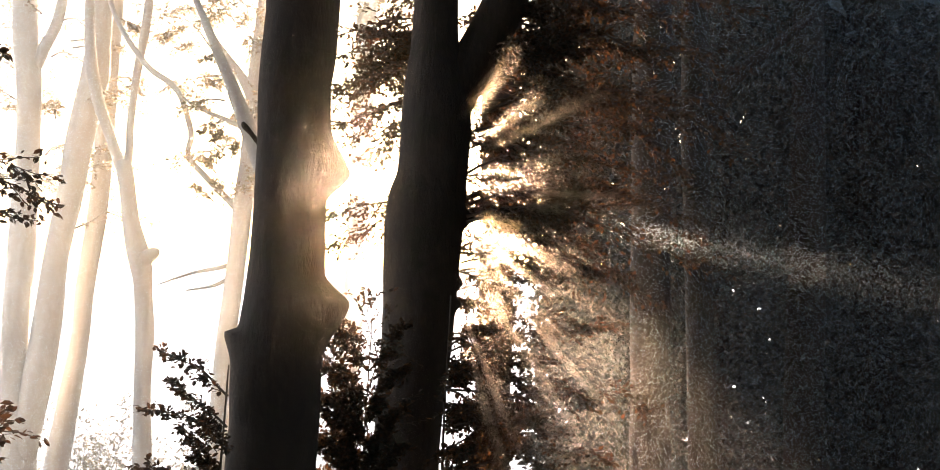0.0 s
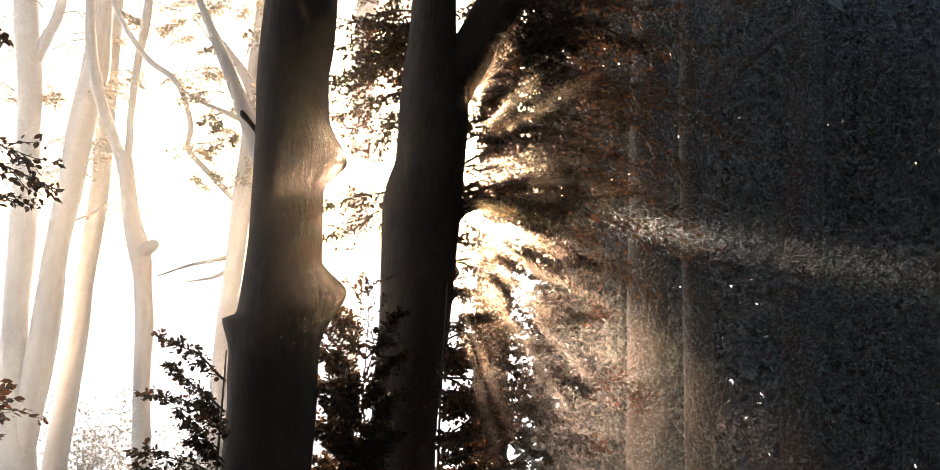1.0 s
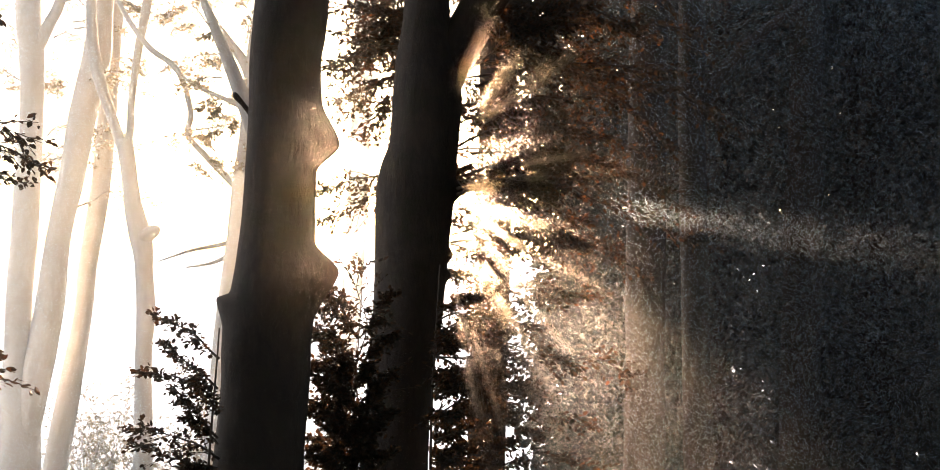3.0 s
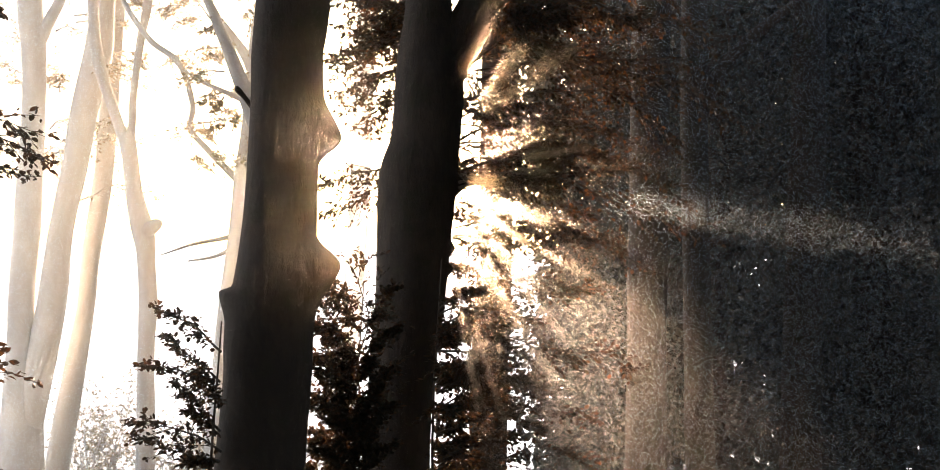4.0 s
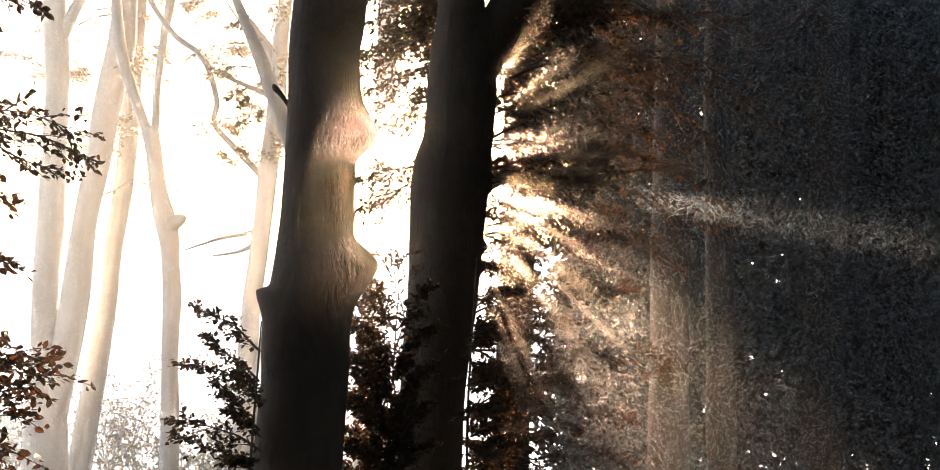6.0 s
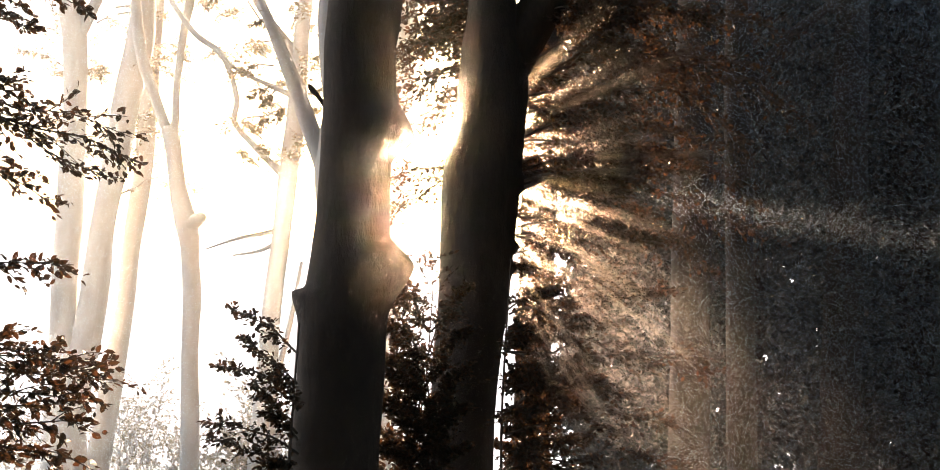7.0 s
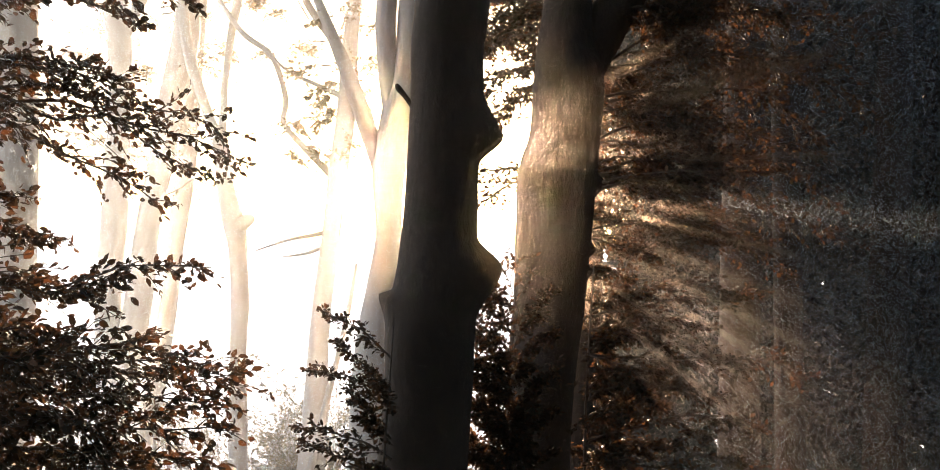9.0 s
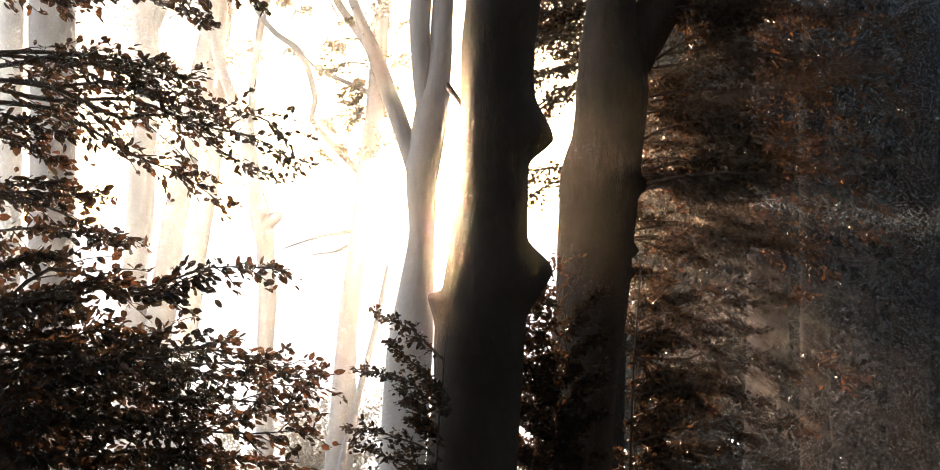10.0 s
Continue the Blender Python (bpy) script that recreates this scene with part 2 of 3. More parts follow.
# ---- the two large trees ----
def stem_base(pts, r0):
    """Carries a trunk's line down to the ground with a root flare."""
    x, y, z, r = pts[-1]
    dx, dy = (pts[-1][0] - pts[-3][0]) / (pts[-3][2] - z) * z, (pts[-1][1] - pts[-3][1]) / (pts[-3][2] - z) * z
    return pts + [(x + dx * 0.5, y + dy * 0.5, z * 0.45, r * 1.08), (x + dx * 0.9, y + dy * 0.9, z * 0.12, r0 * 0.95), (x + dx, y + dy, -0.15, r0 * 1.5)]


T1 = [(-1.12, 5.3, 11.5, 0.16), (-1.25, 5.25, 9.2, 0.23), (-1.37, 5.2, 6.94, 0.275), (-1.41, 5.2, 6.46, 0.27), (-1.40, 5.2, 6.04, 0.272), (-1.42, 5.2, 5.53, 0.265),
      (-1.43, 5.2, 5.08, 0.277), (-1.45, 5.2, 4.62, 0.31), (-1.48, 5.2, 4.31, 0.325), (-1.48, 5.2, 3.95, 0.325), (-1.51, 5.2, 3.36, 0.334)]
tree = thing("beech_tree", (-1.6, 5.2, 0), "large dark beech trunk with swollen knots, backlit by the sun", "tree")
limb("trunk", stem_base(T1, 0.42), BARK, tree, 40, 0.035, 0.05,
     [(5.80, 0.0, 0.16, 0.32, 0.20, 0.75), (4.84, 0.05, 0.19, 0.21, 0.36, 0.75), (4.57, math.pi, 0.10, 0.06, 0.24, 0.6), (7.3, 2.6, 0.05, 0.3, 0.3, 0.6)], 3.0)
limb("branch_stub", [(-1.64, 5.16, 5.99, 0.022), (-1.71, 5.13, 6.08, 0.02), (-1.755, 5.12, 6.13, 0.026), (-1.77, 5.12, 6.16, 0.012)], BARK, tree, 10, 0.02, 0.15)

T2 = [(-0.36, 6.5, 11.0, 0.13), (-0.38, 6.45, 9.0, 0.18), (-0.41, 6.4, 7.38, 0.20), (-0.40, 6.4, 6.82, 0.27), (-0.38, 6.4, 6.49, 0.315), (-0.41, 6.4, 5.99, 0.31), (-0.47, 6.4, 5.66, 0.345),
      (-0.50, 6.4, 5.17, 0.335), (-0.52, 6.4, 4.64, 0.311), (-0.57, 6.4, 4.11, 0.296), (-0.60, 6.4, 3.58, 0.286), (-0.62, 6.4, 3.14, 0.296)]
tree2 = thing("beech_tree", (-0.75, 6.4, 0), "dark forked beech with leafy boughs hanging beside it", "tree")
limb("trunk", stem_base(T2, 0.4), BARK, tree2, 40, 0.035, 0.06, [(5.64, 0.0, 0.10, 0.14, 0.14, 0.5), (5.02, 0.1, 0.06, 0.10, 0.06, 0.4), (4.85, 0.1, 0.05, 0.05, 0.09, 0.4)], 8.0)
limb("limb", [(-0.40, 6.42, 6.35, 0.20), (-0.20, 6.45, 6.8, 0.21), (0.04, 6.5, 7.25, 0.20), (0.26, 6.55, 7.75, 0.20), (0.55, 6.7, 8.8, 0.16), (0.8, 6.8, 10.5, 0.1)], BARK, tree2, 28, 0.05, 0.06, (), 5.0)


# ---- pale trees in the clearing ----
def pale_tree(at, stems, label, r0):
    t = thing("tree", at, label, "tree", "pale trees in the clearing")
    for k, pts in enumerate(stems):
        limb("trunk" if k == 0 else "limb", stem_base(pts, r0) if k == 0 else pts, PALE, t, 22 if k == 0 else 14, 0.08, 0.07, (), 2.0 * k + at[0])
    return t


H = pale_tree((-6.1, 10.8, 0), [
    [(-6.75, 10.9, 12.5, 0.12), (-6.52, 10.8, 8.91, 0.175), (-6.42, 10.8, 8.02, 0.17), (-6.38, 10.8, 7.14, 0.16), (-6.39, 10.8, 6.27, 0.17), (-6.38, 10.8, 5.41, 0.185), (-6.41, 10.8, 4.56, 0.178), (-6.38, 10.8, 3.72, 0.20), (-6.33, 10.8, 2.88, 0.26), (-6.31, 10.8, 2.19, 0.30)],
    [(-6.42, 10.8, 8.0, 0.10), (-6.2, 10.8, 8.5, 0.08), (-6.05, 10.85, 9.0, 0.075), (-5.9, 10.9, 10.5, 0.05)],
    [(-6.25, 10.8, 2.6, 0.20), (-6.18, 10.8, 3.05, 0.205), (-6.04, 10.8, 3.89, 0.20), (-5.96, 10.8, 4.56, 0.19), (-5.90, 10.8, 5.42, 0.165), (-5.73, 10.8, 6.45, 0.175), (-5.64, 10.8, 7.15, 0.19), (-5.48, 10.8, 8.03, 0.19), (-5.43, 10.8, 8.92, 0.157), (-5.3, 10.9, 12.0, 0.1)],
], "pale beech with two trunks on one base in mist", 0.36)
H3 = pale_tree((-6.2, 11.5, 0), [[(-5.5, 11.6, 12, 0.09), (-5.56, 11.5, 9.17, 0.14), (-5.59, 11.5, 8.04, 0.138), (-5.64, 11.5, 6.38, 0.137), (-5.78, 11.5, 5.01, 0.135), (-5.81, 11.5, 4.39, 0.13), (-5.90, 11.5, 3.67, 0.15), (-6.12, 11.5, 2.06, 0.177)]],
               "slender pale trunk leaning beside the double beech", 0.22)
A = pale_tree((-4.3, 10.2, 0), [
    [(-4.76, 10.20, 6.72, 0.100), (-4.72, 10.20, 6.52, 0.105), (-4.63, 10.20, 5.95, 0.112), (-4.55, 10.20, 5.62, 0.135), (-4.48, 10.20, 5.40, 0.150), (-4.43, 10.20, 5.15, 0.130), (-4.41, 10.20, 4.90, 0.116), (-4.37, 10.20, 4.40, 0.120), (-4.37, 10.20, 3.70, 0.111), (-4.33, 10.20, 2.60, 0.125)],
    [(-4.74, 10.20, 6.45, 0.090), (-4.78, 10.20, 6.60, 0.080), (-4.96, 10.20, 7.06, 0.072), (-5.17, 10.20, 7.63, 0.080), (-5.30, 10.20, 8.40, 0.070), (-5.35, 10.20, 10.00, 0.050)],
    [(-4.72, 10.20, 6.50, 0.065), (-4.69, 10.20, 6.88, 0.055), (-4.69, 10.20, 7.28, 0.050), (-4.62, 10.20, 8.04, 0.057), (-4.53, 10.20, 8.70, 0.065), (-4.40, 10.20, 10.50, 0.040)],
    [(-4.50, 10.18, 5.32, 0.11), (-4.37, 10.15, 5.42, 0.10), (-4.26, 10.14, 5.49, 0.075), (-4.22, 10.14, 5.53, 0.03)],
], "slim grey forked tree with a swollen knot at the fork", 0.16)
C = pale_tree((-3.3, 10, 0), [
    [(-2.6, 10.1, 12.0, 0.06), (-2.92, 10.0, 8.43, 0.095), (-2.97, 10.0, 7.62, 0.11), (-3.0, 10.0, 6.81, 0.13), (-3.06, 10.0, 6.25, 0.13), (-3.14, 10.0, 5.3, 0.122), (-3.25, 10.0, 4.12, 0.132), (-3.28, 10.0, 2.89, 0.165), (-3.3, 10.0, 2.2, 0.18)],
    [(-3.07, 10.0, 5.7, 0.06), (-3.11, 10.0, 6.0, 0.055), (-3.53, 10.0, 6.43, 0.044), (-3.82, 10.0, 6.76, 0.04), (-3.8, 10.0, 7.08, 0.04), (-4.01, 10.0, 7.65, 0.042), (-4.43, 10.0, 7.98, 0.04), (-4.87, 10.0, 8.64, 0.035), (-5.2, 10.0, 9.6, 0.02)],
    [(-2.98, 10.0, 7.45, 0.085), (-3.1, 10.0, 7.75, 0.075), (-3.33, 9.98, 8.06, 0.06), (-3.58, 9.95, 8.42, 0.05), (-4.0, 9.9, 9.4, 0.02)],
    [(-3.0, 10.0, 7.1, 0.05), (-3.35, 9.95, 7.25, 0.035), (-3.75, 9.9, 7.42, 0.025), (-3.95, 9.9, 7.6, 0.012)],
    [(-3.12, 10.0, 5.35, 0.045), (-3.35, 9.95, 5.28, 0.03), (-3.7, 9.9, 5.2, 0.022), (-4.1, 9.85, 5.05, 0.01)],
    [(-3.14, 10.0, 5.2, 0.035), (-3.4, 9.95, 5.05, 0.025), (-3.75, 9.9, 4.98, 0.012)],
], "pale tree with a long arching side branch", 0.24)
D = pale_tree((-2.35, 8.45, 0), [
    [(-1.95, 8.5, 10.5, 0.09), (-2.04, 8.45, 7.9, 0.12), (-2.05, 8.45, 7.3, 0.135), (-2.12, 8.45, 6.7, 0.185), (-2.2, 8.45, 6.1, 0.195), (-2.22, 8.45, 5.75, 0.175), (-2.2, 8.45, 5.2, 0.152), (-2.24, 8.45, 4.6, 0.2), (-2.30, 8.45, 3.83, 0.262), (-2.34, 8.45, 2.61, 0.25)],
    [(-2.15, 8.45, 6.45, 0.12), (-2.23, 8.43, 6.95, 0.125), (-2.29, 8.42, 7.5, 0.12), (-2.29, 8.42, 7.9, 0.12), (-2.2, 8.4, 9.8, 0.06)],
    [(-2.2, 8.45, 5.7, 0.12), (-2.31, 8.45, 6.0, 0.11), (-2.56, 8.43, 6.66, 0.10), (-2.78, 8.42, 7.2, 0.085), (-3.0, 8.4, 7.7, 0.06), (-3.4, 8.4, 8.6, 0.03)],
], "grey beech forking into two limbs behind the dark trunk", 0.36)
G = pale_tree((-2.0, 12, 0), [[(-1.72, 12.1, 12.5, 0.11), (-1.76, 12.0, 9.4, 0.16), (-1.77, 12.0, 8.61, 0.162), (-1.85, 12.0, 5.28, 0.164), (-1.93, 12.0, 3.7, 0.176), (-1.98, 12.0, 2.5, 0.18)]], "straight pale trunk in the lit mist", 0.24)
J = pale_tree((-5.5, 7.0, 0), [[(-5.85, 7.1, 10, 0.15), (-5.75, 7.0, 7.32, 0.21), (-5.69, 7.0, 6.15, 0.2), (-5.63, 7.0, 4.7, 0.203), (-5.56, 7.0, 2.8, 0.224)]], "stout pale grey trunk behind the leafy sprays", 0.32)
K = pale_tree((-7.6, 10, 0), [[(-8.0, 10.1, 11, 0.1), (-7.93, 10, 8.28, 0.155), (-7.8, 10, 5.86, 0.14), (-7.68, 10, 3.49, 0.137), (-7.65, 10, 2.4, 0.15)]], "thin pale trunk at the edge of the clearing", 0.2)

lean = thing("sapling", (-3.6, 8.9, 0), "thin bare sapling leaning in the bright mist", "sapling", "pale trees in the clearing")
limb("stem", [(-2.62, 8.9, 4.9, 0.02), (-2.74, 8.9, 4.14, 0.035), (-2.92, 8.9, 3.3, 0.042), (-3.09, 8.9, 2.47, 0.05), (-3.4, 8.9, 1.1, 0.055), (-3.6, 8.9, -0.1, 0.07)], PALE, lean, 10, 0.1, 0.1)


# ---- darker trees on the shaded side ----
SHADED = []


def dark_tree(at, stems, label, r0):
    t = thing("tree", at, label, "tree", "shaded trees")
    for k, pts in enumerate(stems):
        limb("trunk" if k == 0 else "limb", stem_base(pts, r0) if k == 0 else pts, BARK, t, 20, 0.1, 0.06, (), 1.7 * k + at[0])
    SHADED.append(t)
    return t


dark_tree((0.15, 11, 0), [[(0.45, 11.1, 12, 0.2), (0.37, 11.0, 9.06, 0.28), (0.34, 11.0, 7.71, 0.275), (0.32, 11.0, 6.38, 0.26), (0.29, 11.0, 5.08, 0.25), (0.27, 11.0, 3.8, 0.25), (0.25, 11, 2.6, 0.26)]], "brown trunk crossed by sunbeams", 0.3)
dark_tree((2.4, 11, 0), [
    [(2.7, 11.1, 12, 0.2), (2.56, 11.0, 9.08, 0.27), (2.52, 11.0, 7.29, 0.28), (2.50, 11.0, 5.54, 0.28), (2.48, 11.0, 3.83, 0.277), (2.47, 11, 2.6, 0.29)]], "dark straight trunk standing in shade", 0.4)
dark_tree((3.35, 11.5, 0), [
    [(3.3, 11.6, 12, 0.15), (3.3, 11.5, 9.0, 0.2), (3.28, 11.5, 7.6, 0.2), (3.3, 11.5, 6.0, 0.2), (3.32, 11.5, 4.5, 0.2), (3.35, 11.5, 3, 0.21)],
    [(3.3, 11.45, 7.2, 0.12), (3.6, 11.4, 7.9, 0.11), (4.1, 11.3, 8.5, 0.09), (5.0, 11.2, 9.2, 0.06)],
], "dark trunk with a slanting limb", 0.3)
for x, y, r, lean in ((5.4, 13.0, 0.3, 0.1), (7.6, 15.2, 0.24, -0.1), (7.4, 14.5, 0.35, 0.05), (4.5, 15.0, 0.25, 0.1)):
    dark_tree((x, y, 0), [[(x + 3 * lean, y, 12.5, r * 0.6), (x + 2 * lean, y, 8.5, r * 0.9), (x + lean, y, 5.5, r), (x, y, 3.0, r * 1.05), (x, y, 2.4, r * 1.08)]], "dark forest trunk in deep shade", r * 1.4)


# ---- leafy boughs of the forked tree ----
# each bough: where it springs from, and its tip
CROWN = [
    ((-0.01, 6.40, 6.71), (1.03, 6.00, 7.15)),
    ((0.20, 6.50, 7.08), (1.58, 6.20, 7.00)),
    ((0.26, 6.50, 7.20), (2.22, 6.30, 6.91)),
    ((0.04, 6.40, 6.55), (1.70, 6.00, 6.63)),
    ((-0.06, 6.40, 6.38), (1.43, 6.20, 6.35)),
    ((0.31, 6.40, 6.83), (2.33, 6.60, 6.26)),
    ((-0.11, 6.40, 6.00), (1.12, 5.90, 6.02)),
    ((-0.08, 6.30, 5.71), (1.32, 6.20, 5.76)),
    ((-0.08, 6.30, 5.65), (2.02, 6.50, 5.22)),
    ((-0.08, 6.30, 5.65), (1.87, 6.30, 5.49)),
    ((-0.10, 6.20, 5.59), (0.88, 5.60, 5.47)),
    ((-0.07, 6.30, 5.63), (1.54, 6.50, 4.86)),
    ((-0.10, 6.20, 5.54), (1.03, 6.00, 5.01)),
    ((0.09, 6.50, 7.31), (0.61, 5.90, 6.43)),
    ((0.36, 6.50, 7.66), (1.85, 6.20, 7.23)),
    ((0.36, 6.50, 7.77), (1.00, 5.80, 7.29)),
    ((0.10, 6.50, 6.58), (0.82, 6.60, 6.95)),
    ((-0.06, 6.50, 6.29), (0.42, 6.20, 6.02)),
    ((-0.05, 6.50, 5.68), (0.64, 6.20, 5.28)),
    ((0.26, 6.50, 7.08), (1.82, 6.30, 6.00)),
    ((0.25, 6.50, 7.88), (2.36, 6.30, 7.43)),
    ((0.26, 6.50, 7.43), (1.26, 6.90, 6.87)),
    ((-0.01, 6.60, 6.37), (1.03, 6.90, 6.39)),
    ((-0.05, 6.50, 5.63), (1.15, 6.90, 5.35)),
]
for a, b in CROWN:
    bough(tree2, a, b, RNG, 0.08, 0.42, 25, 14, 0.05, 0.016, fine="oval", flat=0.9)
for k in range(9):                                         # low boughs close to the trunk
    tip = np.array((RNG.uniform(0.25, 1.3), RNG.uniform(5.6, 6.3), RNG.uniform(4.9, 6.3)))
    bough(tree2, (-0.15, 6.45, tip[2] + RNG.uniform(0.0, 0.35)), tip, RNG, 0.06, 0.42, 24, 15, 0.047, 0.01, fine="oval", flat=0.9)
for k in range(20):                                        # smaller boughs that fill the crown
    tip = np.array((RNG.uniform(0.3, 2.2), RNG.uniform(5.7, 6.8), RNG.uniform(5.7, 8.0)))
    tip[2] -= 0.15 * max(0.0, tip[0] - 1.2)
    bough(tree2, (RNG.uniform(-0.1, 0.25), 6.45, tip[2] + RNG.uniform(-0.1, 0.4)), tip, RNG, 0.08, 0.45, 24, 15, 0.048, 0.012, fine="oval", flat=0.9)
for k in range(28):                                        # short twiggy boughs right at the trunk
    tip = np.array((RNG.uniform(-0.1, 0.85), RNG.uniform(6.5, 7.2), 4.6 + 2.4 * (k + RNG.uniform()) / 28))
    bough(tree2, (-0.25, 6.5, tip[2] - RNG.uniform(-0.1, 0.15)), tip, RNG, 0.06, 0.6, 18, 11, 0.043, 0.008, fine="oval", flat=0.8)
for k in range(16):                                        # upper boughs at the back of the crown
    tip = np.array((RNG.uniform(0.25, 1.6), RNG.uniform(6.7, 7.4), RNG.uniform(6.3, 8.0)))
    bough(tree2, (RNG.uniform(0.0, 0.2), 6.55, tip[2] + RNG.uniform(-0.1, 0.3)), tip, RNG, 0.08, 0.45, 26, 16, 0.05, 0.012, fine="oval", flat=0.8)
MIDFAR = [
    ((-0.63, 7.20, 6.87), (-1.48, 7.40, 6.91)),
    ((-0.57, 7.20, 7.30), (-1.40, 7.40, 7.29)),
    ((-0.56, 7.20, 6.68), (-1.38, 7.40, 6.47)),
    ((-0.74, 7.20, 6.43), (-1.18, 7.40, 6.22)),
    ((-0.63, 7.20, 7.05), (-1.16, 7.40, 7.61)),
    ((-0.70, 7.00, 5.62), (-1.53, 7.20, 5.64)),
    ((-0.70, 7.00, 5.51), (-1.49, 7.20, 5.34)),
]
for a, b in MIDFAR:
    bough(tree2, (-0.45, 6.66, a[2] + 0.15), b, RNG, 0.06, 0.45, 30, 15, 0.05, 0.014, fine="oval", flat=0.9)
for k in range(15):
    tip = np.array((RNG.uniform(-1.5, -0.75), RNG.uniform(7.0, 7.8), RNG.uniform(6.45, 7.7)))
    bough(tree2, (-0.45, 6.66, tip[2] + 0.1), tip, RNG, 0.06, 0.45, 26, 14, 0.048, 0.012, fine="oval", flat=0.9)


for x, z in ((-0.12, 7.35), (0.02, 7.6), (-0.05, 7.0)):      # behind the fork
    bough(tree2, (-0.38, 6.7, z - 0.1), (x + 0.1, 7.2, z), RNG, 0.06, 0.6, 22, 13, 0.05, 0.01, fine="oval", flat=0.8)


# ---- saplings and undergrowth near the path ----
def sapling(at, top, boughs, label, group="", thick=0.03, **kw):
    t = thing("sapling", at, label, "sapling", group)
    x, y, z = at
    limb("stem", [(x, y, -0.1, thick), (x + 0.03, y, top * 0.35, thick * 0.85), (x - 0.03, y + 0.02, top * 0.7, thick * 0.6), (x + 0.02, y, top, thick * 0.25)], TWIG, t, 8, 0.15, 0.1)
    for a, b in boughs:
        bough(t, (a[0] * 0.3 + x * 0.7, a[1] * 0.3 + y * 0.7, a[2]), b, RNG, **kw)
    return t


BUSHL = [
    ((-1.72, 5.00, 4.18), (-2.22, 4.85, 4.46)),
    ((-1.72, 5.00, 3.97), (-2.11, 4.70, 4.30)),
    ((-1.69, 5.00, 3.84), (-2.30, 4.85, 4.09)),
    ((-1.68, 5.00, 3.63), (-2.02, 4.60, 3.97)),
    ((-1.66, 5.10, 3.48), (-2.38, 4.85, 3.68)),
    ((-1.65, 5.10, 3.31), (-2.31, 4.80, 3.56)),
    ((-1.69, 5.00, 3.80), (-1.79, 4.50, 4.06)),
    ((-1.67, 5.00, 3.42), (-1.88, 4.60, 3.45)),
    ((-1.68, 5.00, 3.59), (-1.93, 4.70, 3.79)),
]
BUSHM = [
    ((-0.82, 5.70, 3.28), (-1.22, 5.60, 4.58)),
    ((-0.82, 5.70, 3.28), (-0.86, 5.70, 4.97)),
    ((-0.80, 5.70, 3.67), (-1.15, 5.50, 4.35)),
    ((-0.82, 5.70, 3.39), (-1.18, 5.50, 3.97)),
    ((-0.81, 5.70, 3.20), (-1.15, 5.50, 3.69)),
    ((-0.81, 5.70, 3.20), (-0.63, 5.60, 3.97)),
    ((-0.98, 5.60, 2.99), (-1.17, 5.50, 3.42)),
    ((-0.98, 5.60, 2.99), (-0.81, 5.60, 3.73)),
    ((-0.81, 5.70, 3.20), (-1.00, 5.50, 4.16)),
]
LOWR = [
    ((-0.20, 5.80, 4.54), (1.08, 5.60, 4.68)),
    ((-0.19, 5.80, 4.45), (0.51, 5.20, 4.38)),
    ((-0.17, 5.80, 4.35), (0.86, 5.40, 4.61)),
    ((-0.21, 5.80, 4.15), (1.25, 5.20, 4.06)),
    ((-0.26, 5.80, 3.96), (0.84, 5.20, 4.12)),
    ((-0.26, 5.80, 3.86), (0.72, 5.30, 3.84)),
    ((-0.25, 5.80, 3.67), (0.50, 5.40, 3.96)),
    ((-0.25, 5.80, 3.48), (0.95, 5.30, 3.67)),
    ((-0.25, 5.80, 3.29), (0.59, 5.30, 3.57)),
    ((-0.24, 5.80, 3.19), (1.02, 5.20, 3.38)),
    ((-0.22, 5.80, 4.35), (0.41, 5.60, 4.17)),
    ((-0.26, 5.80, 4.15), (0.22, 5.30, 3.79)),
    ((-0.22, 5.80, 4.49), (0.12, 5.40, 4.64)),
    ((-0.24, 5.80, 3.09), (0.41, 5.20, 3.24)),
]
S1 = [
    ((-4.08, 3.20, 5.76), (-2.53, 3.80, 5.45)),
    ((-3.82, 3.30, 5.65), (-2.47, 3.85, 5.32)),
    ((-4.08, 3.20, 5.78), (-2.90, 3.60, 5.61)),
    ((-3.64, 3.40, 5.68), (-2.63, 3.80, 5.20)),
    ((-3.82, 3.30, 5.72), (-3.04, 3.50, 5.78)),
    ((-3.75, 3.30, 5.65), (-3.12, 3.40, 5.59)),
    ((-3.68, 3.30, 5.56), (-2.90, 3.70, 5.11)),
]
